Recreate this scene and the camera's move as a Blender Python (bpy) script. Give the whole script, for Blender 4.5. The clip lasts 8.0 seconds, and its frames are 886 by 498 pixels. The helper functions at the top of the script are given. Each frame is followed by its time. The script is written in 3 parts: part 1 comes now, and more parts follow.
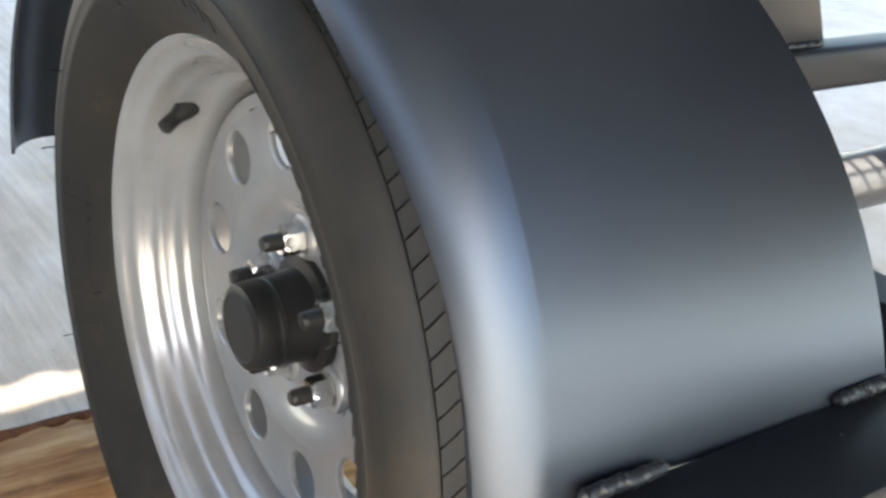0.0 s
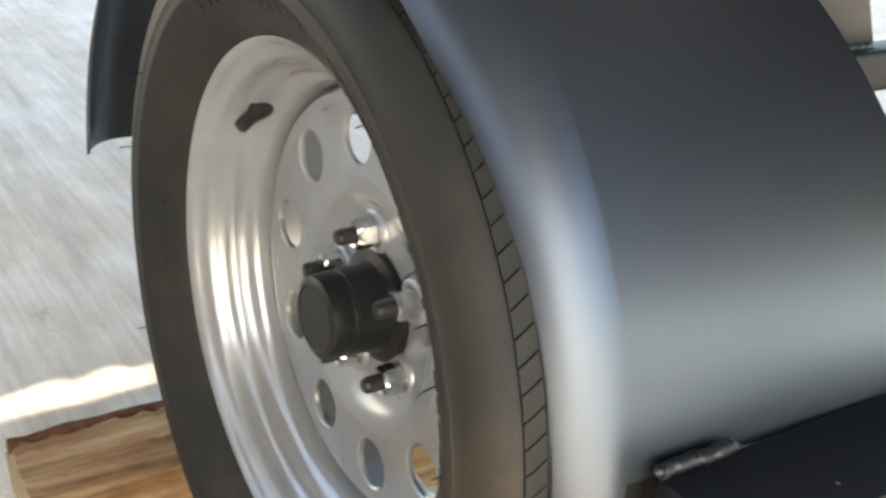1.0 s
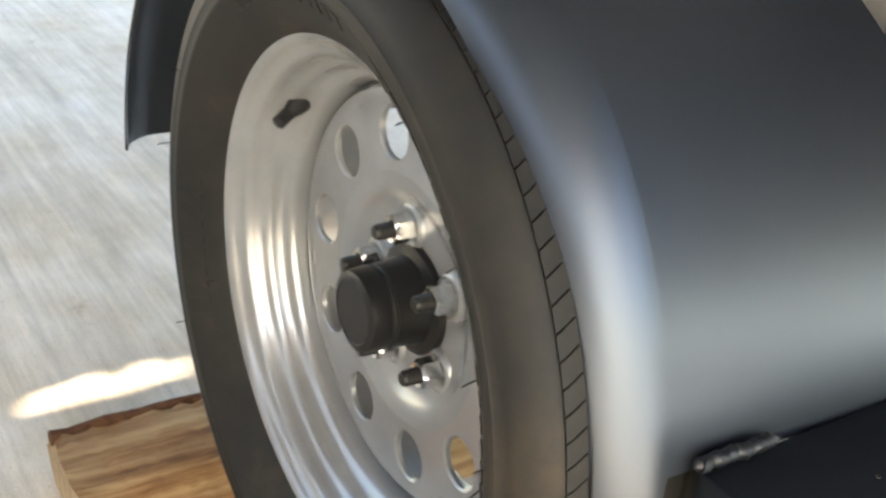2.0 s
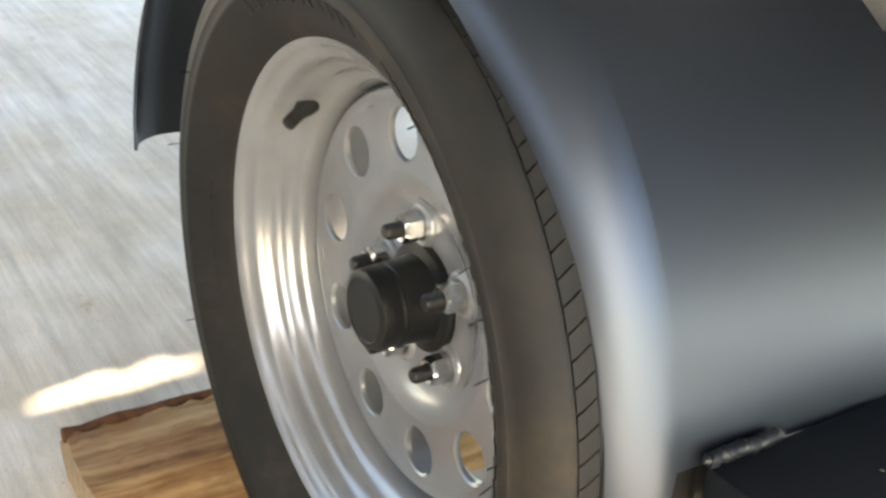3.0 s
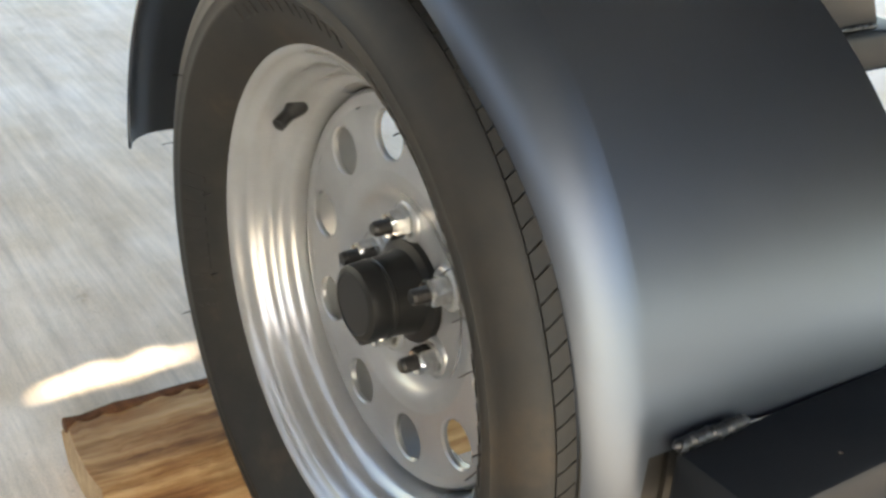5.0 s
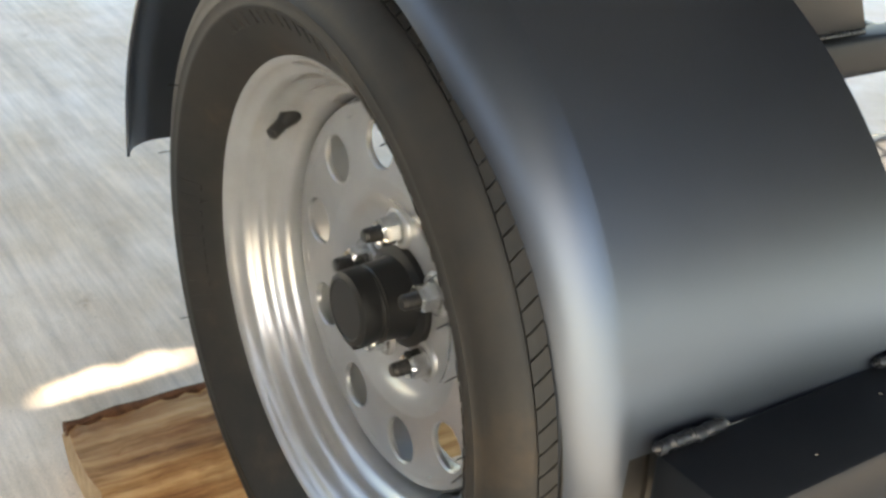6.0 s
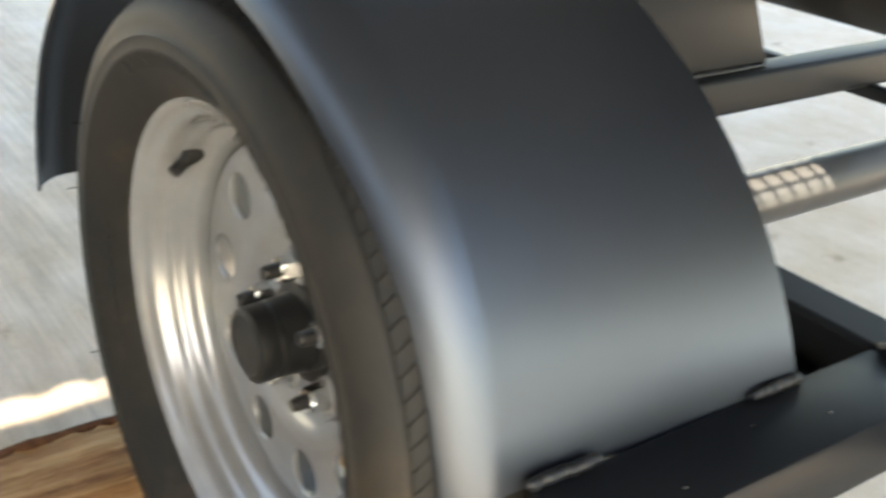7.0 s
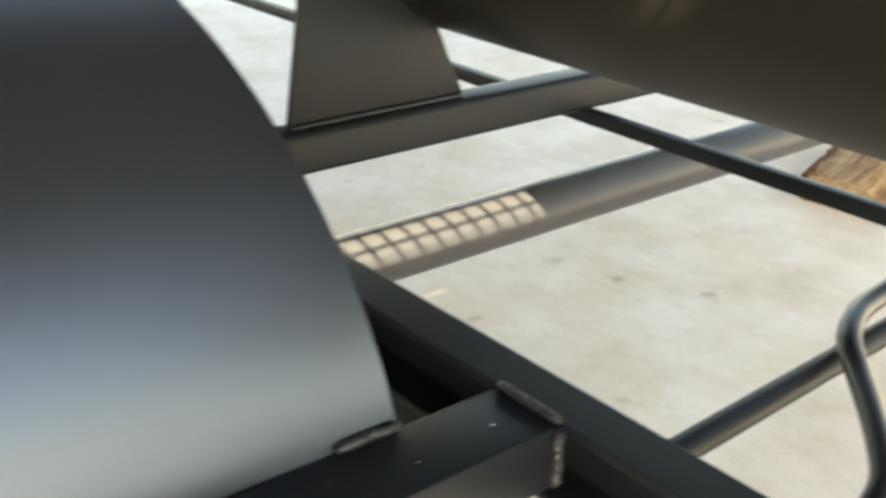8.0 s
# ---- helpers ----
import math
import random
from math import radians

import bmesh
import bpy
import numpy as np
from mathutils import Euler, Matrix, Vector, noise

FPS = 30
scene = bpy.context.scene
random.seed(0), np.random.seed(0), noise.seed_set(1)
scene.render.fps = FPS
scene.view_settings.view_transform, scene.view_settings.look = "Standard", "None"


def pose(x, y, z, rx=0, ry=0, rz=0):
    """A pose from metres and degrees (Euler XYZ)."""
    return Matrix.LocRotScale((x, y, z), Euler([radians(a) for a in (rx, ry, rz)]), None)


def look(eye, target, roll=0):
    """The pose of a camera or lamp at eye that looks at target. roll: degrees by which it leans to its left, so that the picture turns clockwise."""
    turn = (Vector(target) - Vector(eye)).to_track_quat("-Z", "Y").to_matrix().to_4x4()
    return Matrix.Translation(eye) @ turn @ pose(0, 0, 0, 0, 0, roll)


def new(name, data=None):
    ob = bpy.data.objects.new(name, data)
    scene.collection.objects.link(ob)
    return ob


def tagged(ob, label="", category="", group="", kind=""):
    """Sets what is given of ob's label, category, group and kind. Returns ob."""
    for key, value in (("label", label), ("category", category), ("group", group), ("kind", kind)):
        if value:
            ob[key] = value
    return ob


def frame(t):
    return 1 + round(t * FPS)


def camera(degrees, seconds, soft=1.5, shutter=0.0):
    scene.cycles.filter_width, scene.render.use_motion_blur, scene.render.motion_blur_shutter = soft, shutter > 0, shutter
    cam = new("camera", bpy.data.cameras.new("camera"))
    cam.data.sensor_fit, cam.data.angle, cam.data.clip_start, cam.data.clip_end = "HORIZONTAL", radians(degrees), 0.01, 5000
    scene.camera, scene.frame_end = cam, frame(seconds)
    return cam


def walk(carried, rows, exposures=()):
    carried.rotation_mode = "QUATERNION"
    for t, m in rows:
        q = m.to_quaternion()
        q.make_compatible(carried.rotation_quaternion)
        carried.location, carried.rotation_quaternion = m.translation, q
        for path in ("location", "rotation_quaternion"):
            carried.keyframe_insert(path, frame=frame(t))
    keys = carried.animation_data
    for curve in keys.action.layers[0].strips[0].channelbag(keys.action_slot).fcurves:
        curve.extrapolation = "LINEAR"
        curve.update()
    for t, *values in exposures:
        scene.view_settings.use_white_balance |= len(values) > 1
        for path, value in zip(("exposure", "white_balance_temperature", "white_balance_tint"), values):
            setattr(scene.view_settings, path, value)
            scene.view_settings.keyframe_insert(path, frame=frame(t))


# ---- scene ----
H = 0.285  # height of the hub above the floor
cam = camera(44.0, 8.0, soft=2.8, shutter=0.5)
ROWS = [
    (0.0, 0.6136, -0.3652, 0.6647, 65.32, -5.10, 55.50),
    (0.5, 0.6225, -0.3893, 0.6647, 65.67, -5.12, 56.06),
    (1.0, 0.6252, -0.4050, 0.6639, 65.71, -4.48, 56.98),
    (1.5, 0.6244, -0.4122, 0.6666, 65.43, -3.90, 58.02),
    (3.0, 0.6274, -0.4276, 0.6790, 64.67, -3.46, 57.82),
    (3.5, 0.6326, -0.4390, 0.6932, 64.06, -3.46, 57.21),
    (4.0, 0.6374, -0.4352, 0.6932, 63.89, -3.28, 57.31),
    (4.5, 0.6437, -0.4430, 0.7009, 63.61, -3.28, 56.91),
    (6.0, 0.6684, -0.4375, 0.7184, 63.62, -2.76, 57.24),
    (6.5, 0.6784, -0.4452, 0.7319, 64.00, -2.84, 56.70),
    (7.0, 0.7016, -0.4033, 0.7452, 64.44, -3.32, 55.06),
    (7.5, 0.7664, -0.2975, 0.7602, 65.07, -3.65, 52.98),
    (8.0, 0.8164, -0.1878, 0.7572, 66.06, -1.92, 50.12),
]
walk(cam, [(t, pose(x, y, z, rx, ry, rz)) for t, x, y, z, rx, ry, rz in ROWS],
     exposures=((0.0, 3.27, 7500, 10), (1.5, 3.33, 8500, 9), (6.5, 3.14, 8500, 9), (8.0, 3.18, 9400, 6)))

# ---- daylight: sun high in front of the trailer, blocked by an added sheet overhead ----
SUN_DIR = Vector((0.62, -0.40, 0.60)).normalized()   # towards the sun
world = bpy.data.worlds.new("sky")
world.use_nodes = True
scene.world = world
wn = world.node_tree
sky = wn.nodes.new("ShaderNodeTexSky")
sky.sky_type = "NISHITA"
sky.sun_disc = False
sky.dust_density, sky.altitude = 0.9, 100.0
sky.sun_elevation = math.asin(SUN_DIR.z)
sky.sun_rotation = math.atan2(SUN_DIR.x, SUN_DIR.y)
wn.links.new(sky.outputs[0], wn.nodes["Background"].inputs[0])
wn.nodes["Background"].inputs[1].default_value = 0.09
sun = new("sun", bpy.data.lights.new("sun", "SUN"))
sun.data.energy, sun.data.angle, sun.data.color = 5.0, radians(0.5), (1.0, 0.96, 0.90)
sun.matrix_world = look((2, -2, 6), Vector((2, -2, 6)) - SUN_DIR)


# ---- materials ----
def material(name, colour, rough=0.5, metal=0.0, specular=0.5):
    m = bpy.data.materials.new(name)
    m.use_nodes = True
    b = m.node_tree.nodes["Principled BSDF"]
    b.inputs["Base Color"].default_value = (*colour, 1)
    b.inputs["Roughness"].default_value = rough
    b.inputs["Metallic"].default_value = metal
    b.inputs["Specular IOR Level"].default_value = specular
    return m


def noise_node(m, scale, detail=6.0, rough=0.6, stretch=None):
    nt = m.node_tree
    tc = nt.nodes.new("ShaderNodeTexCoord")
    mp = nt.nodes.new("ShaderNodeMapping")
    if stretch:
        mp.inputs["Scale"].default_value = stretch
    n = nt.nodes.new("ShaderNodeTexNoise")
    n.inputs["Scale"].default_value, n.inputs["Detail"].default_value = scale, detail
    n.inputs["Roughness"].default_value = rough
    nt.links.new(tc.outputs["Object"], mp.inputs["Vector"])
    nt.links.new(mp.outputs[0], n.inputs["Vector"])
    return n


def ramp(m, source, stops):
    r = m.node_tree.nodes.new("ShaderNodeValToRGB")
    while len(r.color_ramp.elements) < len(stops):
        r.color_ramp.elements.new(0.5)
    for e, (p, c) in zip(r.color_ramp.elements, stops):
        e.position, e.color = p, (*c, 1)
    m.node_tree.links.new(source, r.inputs[0])
    return r


def mix(m, a, b, factor, mode="MIX"):
    x = m.node_tree.nodes.new("ShaderNodeMix")
    x.data_type, x.blend_type = "RGBA", mode
    if hasattr(factor, "links"):
        m.node_tree.links.new(factor, x.inputs[0])
    else:
        x.inputs[0].default_value = factor
    m.node_tree.links.new(a, x.inputs[6])
    m.node_tree.links.new(b, x.inputs[7])
    return x


def set_in(m, name, socket):
    m.node_tree.links.new(socket, m.node_tree.nodes["Principled BSDF"].inputs[name])


def bump(m, sources, distance=0.001):
    nt = m.node_tree
    last = None
    for socket, strength in sources:
        b = nt.nodes.new("ShaderNodeBump")
        b.inputs["Strength"].default_value, b.inputs["Distance"].default_value = strength, distance
        nt.links.new(socket, b.inputs["Height"])
        if last:
            nt.links.new(last.outputs[0], b.inputs["Normal"])
        last = b
    set_in(m, "Normal", last.outputs[0])


def grey(v, warm=0.0):
    return (v * (1 + warm), v, v * (1 - warm))


def concrete(name, low, high, warm):
    """Broomed slab: strokes along x, cloudy dust, sparse oily spots, pale scrapes and pits."""
    m = material(name, (high, high, high), 0.8, 0.0, 0.35)
    nt = m.node_tree
    big = noise_node(m, 1.7, 8, 0.65)
    cloud = noise_node(m, 6.5, 6, 0.7)
    broom = noise_node(m, 85, 4, 0.65, (0.05, 1.0, 1.0))
    wide = noise_node(m, 16, 5, 0.7, (0.10, 1.0, 1.0))
    fine = noise_node(m, 420, 2, 0.6)
    coord = big.inputs["Vector"].links[0].from_socket
    pits = nt.nodes.new("ShaderNodeTexVoronoi")
    pits.inputs["Scale"].default_value = 48
    nt.links.new(coord, pits.inputs["Vector"])
    spots = nt.nodes.new("ShaderNodeTexVoronoi")
    spots.inputs["Scale"].default_value = 7
    wob = nt.nodes.new("ShaderNodeMix")
    wob.data_type, wob.blend_type = "RGBA", "ADD"
    wob.inputs[0].default_value = 0.16
    nt.links.new(coord, wob.inputs[6])
    nt.links.new(cloud.outputs["Color"], wob.inputs[7])
    nt.links.new(wob.outputs[2], spots.inputs["Vector"])
    # broomed at the edge of the slab, trowelled smooth further in
    place = nt.nodes.new("ShaderNodeSeparateXYZ")
    nt.links.new(coord, place.inputs[0])
    swept = nt.nodes.new("ShaderNodeMapRange")
    for key, value in (("From Min", 0.1), ("From Max", 0.7), ("To Min", 0.62), ("To Max", 0.10)):
        swept.inputs[key].default_value = value
    nt.links.new(place.outputs[1], swept.inputs[0])
    c1 = ramp(m, big.outputs[0], [(0.3, grey(low, warm * 1.5)), (0.68, grey(high, warm * 0.7))])
    layers = [(ramp(m, broom.outputs[0], [(0.25, grey(0.62)), (0.66, grey(1.0))]), swept.outputs[0]),
              (ramp(m, wide.outputs[0], [(0.30, grey(0.55, 0.015)), (0.58, grey(1.0))]), swept.outputs[0]),
              (ramp(m, cloud.outputs[0], [(0.32, (0.80, 0.74, 0.63)), (0.62, grey(1.0))]), 0.8),
              (ramp(m, fine.outputs[0], [(0.25, grey(0.72)), (0.6, grey(1.0))]), 0.8),
              (ramp(m, pits.outputs["Distance"], [(0.05, grey(0.35)), (0.10, grey(1.0))]), 0.4),
              (ramp(m, spots.outputs["Distance"], [(0.05, (0.52, 0.44, 0.34)), (0.15, grey(1.0))]), 0.55)]
    x = c1.outputs[0]
    for r, k in layers:
        x = mix(m, x, r.outputs[0], k, "MULTIPLY").outputs[2]
    set_in(m, "Base Color", x)
    bump(m, [(broom.outputs[0], 0.45), (fine.outputs[0], 0.35)], 0.0015)
    return m


def paint(name, colour, rough, spec=0.5, dust=0.02, metal=0.0):
    m = material(name, colour, rough, metal, spec)
    n = noise_node(m, 7, 6, 0.6)
    n2 = noise_node(m, 900, 2, 0.5)
    c = ramp(m, n.outputs[0], [(0.3, colour), (0.75, tuple(v + dust for v in colour))])
    set_in(m, "Base Color", c.outputs[0])
    r = ramp(m, n.outputs[0], [(0.25, grey(rough - 0.03)), (0.8, grey(rough + 0.05))])
    set_in(m, "Roughness", r.outputs[0])
    bump(m, [(n2.outputs[0], 0.06)], 0.0004)
    return m


M_FLOOR = concrete("broomed_concrete", 0.72, 0.89, 0.13)
# cool tone for unseen ground in front, added to be mirrored in the fender
M_COOL_GROUND = concrete("cool_bounce_concrete", 0.52, 0.64, -0.10)
M_FENDER = paint("satin_graphite_paint", (0.088, 0.103, 0.128), 0.37, 0.5, 0.008, 0.9)
M_FRAME = paint("frame_black_paint", (0.010, 0.0122, 0.0160), 0.42, 0.15, 0.005)
M_TANK = paint("tank_black_paint", (0.010, 0.0088, 0.0075), 0.48, 0.13, 0.005)
M_AXLE = paint("axle_grey_black_paint", (0.044, 0.045, 0.048), 0.36, 0.28, 0.012)
M_HUB = paint("hub_black_paint", (0.008, 0.008, 0.008), 0.40, 0.32, 0.003)

M_RUBBER = material("tyre_rubber", (0.03, 0.029, 0.028), 0.62, 0.0, 0.22)
n1 = noise_node(M_RUBBER, 11, 6, 0.65)
n2 = noise_node(M_RUBBER, 260, 3, 0.6)
c1 = ramp(M_RUBBER, n1.outputs[0], [(0.38, (0.015, 0.0149, 0.0148)), (0.56, (0.022, 0.0200, 0.0178)), (0.72, (0.046, 0.033, 0.023))])
set_in(M_RUBBER, "Base Color", c1.outputs[0])
bump(M_RUBBER, [(n2.outputs[0], 0.12)], 0.0006)
M_TREAD = material("tread_rubber", (0.026, 0.025, 0.025), 0.7, 0.0, 0.3)
n1 = noise_node(M_TREAD, 20, 5, 0.65)
c1 = ramp(M_TREAD, n1.outputs[0], [(0.35, (0.012, 0.0118, 0.0115)), (0.7, (0.024, 0.021, 0.018))])
set_in(M_TREAD, "Base Color", c1.outputs[0])
M_STEM = material("valve_rubber", (0.012, 0.012, 0.012), 0.55, 0.0, 0.35)

M_RIM = material("silver_wheel_paint", (0.45, 0.45, 0.44), 0.26, 0.55, 0.5)
n1 = noise_node(M_RIM, 9, 6, 0.6)
c1 = ramp(M_RIM, n1.outputs[0], [(0.3, (0.300, 0.303, 0.306)), (0.7, (0.400, 0.405, 0.412))])
set_in(M_RIM, "Base Color", c1.outputs[0])
n2 = noise_node(M_RIM, 700, 2, 0.5)
bump(M_RIM, [(n2.outputs[0], 0.06)], 0.0004)
M_ZINC = material("zinc_plating", (0.70, 0.70, 0.68), 0.22, 1.0)
n1 = noise_node(M_ZINC, 90, 4, 0.6)
c1 = ramp(M_ZINC, n1.outputs[0], [(0.35, (0.55, 0.54, 0.51)), (0.65, (0.80, 0.80, 0.79))])
set_in(M_ZINC, "Base Color", c1.outputs[0])
M_STUD = material("oiled_steel_thread", (0.035, 0.034, 0.033), 0.45, 0.5)
M_WELD = material("painted_weld_bead", (0.020, 0.022, 0.026), 0.34, 0.0, 0.45)
M_HOSE = material("black_cable_jacket", (0.014, 0.014, 0.015), 0.30, 0.0, 0.5)

M_WOOD = material("split_log_wood", (0.42, 0.27, 0.14), 0.75, 0.0, 0.25)
g1 = noise_node(M_WOOD, 30, 7, 0.65, (1.6, 0.10, 1.6))
g2 = noise_node(M_WOOD, 8, 5, 0.6, (1.0, 0.35, 1.0))
g3 = noise_node(M_WOOD, 130, 3, 0.6, (1.0, 0.10, 1.0))
a = ramp(M_WOOD, g1.outputs[0], [(0.32, (0.14, 0.065, 0.03)), (0.44, (0.36, 0.20, 0.09)), (0.56, (0.56, 0.37, 0.19)), (0.72, (0.68, 0.50, 0.30))])
b = ramp(M_WOOD, g2.outputs[0], [(0.36, (0.62, 0.44, 0.30)), (0.58, (1.0, 1.0, 1.0))])
c = ramp(M_WOOD, g3.outputs[0], [(0.3, grey(0.7)), (0.6, grey(1.0))])
x = mix(M_WOOD, a.outputs[0], b.outputs[0], 0.8, "MULTIPLY")
x = mix(M_WOOD, x.outputs[2], c.outputs[0], 0.7, "MULTIPLY")
set_in(M_WOOD, "Base Color", x.outputs[2])
bump(M_WOOD, [(g1.outputs[0], 0.8), (g3.outputs[0], 0.5)], 0.003)
M_ENDGRAIN = material("log_end_grain", (0.30, 0.19, 0.10), 0.85, 0.0, 0.2)
g1 = noise_node(M_ENDGRAIN, 40, 6, 0.7)
a = ramp(M_ENDGRAIN, g1.outputs[0], [(0.3, (0.24, 0.15, 0.085)), (0.7, (0.50, 0.36, 0.22))])
set_in(M_ENDGRAIN, "Base Color", a.outputs[0])
bump(M_ENDGRAIN, [(g1.outputs[0], 0.6)], 0.002)
M_BARK = material("log_bark", (0.09, 0.04, 0.022), 0.9, 0.0, 0.2)
g1 = noise_node(M_BARK, 60, 6, 0.7)
a = ramp(M_BARK, g1.outputs[0], [(0.3, (0.035, 0.016, 0.010)), (0.7, (0.17, 0.075, 0.038))])
set_in(M_BARK, "Base Color", a.outputs[0])
bump(M_BARK, [(g1.outputs[0], 0.9)], 0.004)
# for the unseen sheet added overhead to keep the sun off
M_SHADE_SHEET = material("added_shade_sheet", (0.16, 0.155, 0.15), 0.7, 0.0, 0.3)
n1 = noise_node(M_SHADE_SHEET, 3, 5, 0.6)
a = ramp(M_SHADE_SHEET, n1.outputs[0], [(0.3, (0.045, 0.045, 0.047)), (0.7, (0.070, 0.070, 0.070))])
set_in(M_SHADE_SHEET, "Base Color", a.outputs[0])

# for the unseen wall added so the fender's rolled edge reflects dark brown
M_DARK_REFLECT = material("added_brown_blocker", (0.12, 0.09, 0.065), 0.8, 0.0, 0.3)
n1 = noise_node(M_DARK_REFLECT, 5, 6, 0.6, (3.0, 1.0, 0.3))
a = ramp(M_DARK_REFLECT, n1.outputs[0], [(0.3, (0.12, 0.088, 0.062)), (0.7, (0.22, 0.165, 0.12))])
set_in(M_DARK_REFLECT, "Base Color", a.outputs[0])


# ---- mesh helpers ----
def smooth(bm, degrees=40):
    for f in bm.faces:
        f.smooth = True
    lim = radians(degrees)
    for e in bm.edges:
        e.smooth = len(e.link_faces) == 2 and e.calc_face_angle(0) < lim


def part(name, bm, mat, parent=None, label="", at=None, flat=False, angle=40):
    bmesh.ops.recalc_face_normals(bm, faces=bm.faces[:])
    if not flat:
        smooth(bm, angle)
    me = bpy.data.meshes.new(name)
    bm.to_mesh(me)
    bm.free()
    for one in mat if isinstance(mat, (list, tuple)) else [mat]:
        me.materials.append(one)
    ob = new(name, me)
    if parent:
        ob.parent = parent
    if at is not None:
        ob.matrix_basis = at
    if label:
        ob["label"] = label
    return ob


def thing(name, label, category, at=None, group="", kind=""):
    e = new(name)
    e.empty_display_size = 0.05
    if at is not None:
        e.matrix_basis = at
    return tagged(e, label, category, group, kind)


def lathe(profile, n=96, closed=False, a0=0.0, a1=2 * math.pi, bm=None):
    """Turns a profile of (radius, y) about the y axis."""
    bm = bm or bmesh.new()
    full = abs(a1 - a0 - 2 * math.pi) < 1e-6
    cols = []
    for i in range(n if full else n + 1):
        a = a0 + (a1 - a0) * i / n
        cols.append([bm.verts.new((r * math.cos(a), y, r * math.sin(a))) for r, y in profile])
    m = len(profile)
    for i in range(n):
        p, q = cols[i], cols[(i + 1) % len(cols)]
        for j in range(m if closed else m - 1):
            k = (j + 1) % m
            bm.faces.new((p[j], p[k], q[k], q[j]))
    bmesh.ops.remove_doubles(bm, verts=bm.verts[:], dist=1e-6)
    return bm


def box(x0, x1, y0, y1, z0, z1, bev=0.004, bm=None, seg=2):
    own = bmesh.new()
    bmesh.ops.create_cube(own, size=1)
    for v in own.verts:
        v.co = ((x0 + x1) / 2 + v.co.x * (x1 - x0), (y0 + y1) / 2 + v.co.y * (y1 - y0), (z0 + z1) / 2 + v.co.z * (z1 - z0))
    if bev:
        bmesh.ops.bevel(own, geom=own.edges[:], offset=bev, segments=seg, affect="EDGES", profile=0.5)
    if bm is None:
        return own
    tmp = bpy.data.meshes.new("tmp")
    own.to_mesh(tmp)
    own.free()
    bm.from_mesh(tmp)
    bpy.data.meshes.remove(tmp)
    return bm


def prism(outline, axis, lo, hi, bev=0.0):
    """Extrudes a 2D outline along an axis: 'x' (outline in y, z), 'y' (x, z) or 'z' (x, y)."""
    bm = bmesh.new()
    put = {"x": lambda u, v, w: (w, u, v), "y": lambda u, v, w: (u, w, v), "z": lambda u, v, w: (u, v, w)}[axis]
    a = [bm.verts.new(put(u, v, lo)) for u, v in outline]
    b = [bm.verts.new(put(u, v, hi)) for u, v in outline]
    bm.faces.new(a)
    bm.faces.new(b)
    for i in range(len(a)):
        j = (i + 1) % len(a)
        bm.faces.new((a[i], a[j], b[j], b[i]))
    if bev:
        bmesh.ops.bevel(bm, geom=bm.edges[:], offset=bev, segments=2, affect="EDGES", profile=0.5)
    return bm


def tube(points, radius, n=12, cap=True, bm=None):
    """A round tube through points; radius a number or one for each point."""
    bm = bm or bmesh.new()
    pts = [Vector(p) for p in points]
    rad = radius if isinstance(radius, (list, tuple)) else [radius] * len(pts)
    up, rings = None, []
    for i, p in enumerate(pts):
        d = (pts[min(i + 1, len(pts) - 1)] - pts[max(i - 1, 0)]).normalized()
        if up is None:
            up = d.orthogonal().normalized()
        u = (up - d * up.dot(d)).normalized()
        w = d.cross(u)
        up = u
        rings.append([bm.verts.new(p + rad[i] * (math.cos(2 * math.pi * k / n) * u + math.sin(2 * math.pi * k / n) * w)) for k in range(n)])
    for s, t in zip(rings, rings[1:]):
        for k in range(n):
            bm.faces.new((s[k], s[(k + 1) % n], t[(k + 1) % n], t[k]))
    if cap:
        bm.faces.new(rings[0])
        bm.faces.new(rings[-1])
    return bm


def spline(points, steps=8):
    """Catmull-Rom curve through points."""
    p = [Vector(q) for q in points]
    p = [2 * p[0] - p[1]] + p + [2 * p[-1] - p[-2]]
    out = []
    for i in range(1, len(p) - 2):
        for s in range(steps):
            t = s / steps
            out.append(0.5 * (2 * p[i] + (p[i + 1] - p[i - 1]) * t + (2 * p[i - 1] - 5 * p[i] + 4 * p[i + 1] - p[i + 2]) * t * t
                              + (3 * p[i] - p[i - 1] - 3 * p[i + 1] + p[i + 2]) * t ** 3))
    out.append(p[-2])
    return out


def weld(a, b, radius, seed, out=(0, 0, 1)):
    """A weld bead: overlapping ripples laid from a to b."""
    rng = random.Random(seed)
    a, b = Vector(a), Vector(b)
    length = (b - a).length
    n = max(4, int(length / (radius * 0.5)))
    side = (b - a).normalized().cross(Vector(out))
    pts, rad = [], []
    for i in range(n + 1):
        for sub in (0.0, 0.5):
            s = min(1.0, (i + sub) / n)
            pts.append(a.lerp(b, s) + side * rng.uniform(-0.25, 0.25) * radius + Vector(out) * rng.uniform(-0.1, 0.15) * radius)
            swell = 1.05 if sub == 0 else 0.93
            ends = min(1.0, 0.35 + 3.0 * min(s, 1 - s) * length / (radius * 4))
            rad.append(radius * swell * ends * rng.uniform(0.9, 1.1))
    return tube(pts, rad, 10)


# ---- the setting ----
COOL_X = 1.15               # past here the unseen ground is made cooler, for bluish fender reflections
floor_bm = bmesh.new()
cols = [[floor_bm.verts.new((xx, yy, 0)) for yy in (-400, 400)] for xx in (-400, COOL_X, 400)]
for i in (0, 1):
    floor_bm.faces.new((cols[i][0], cols[i + 1][0], cols[i + 1][1], cols[i][1])).material_index = i
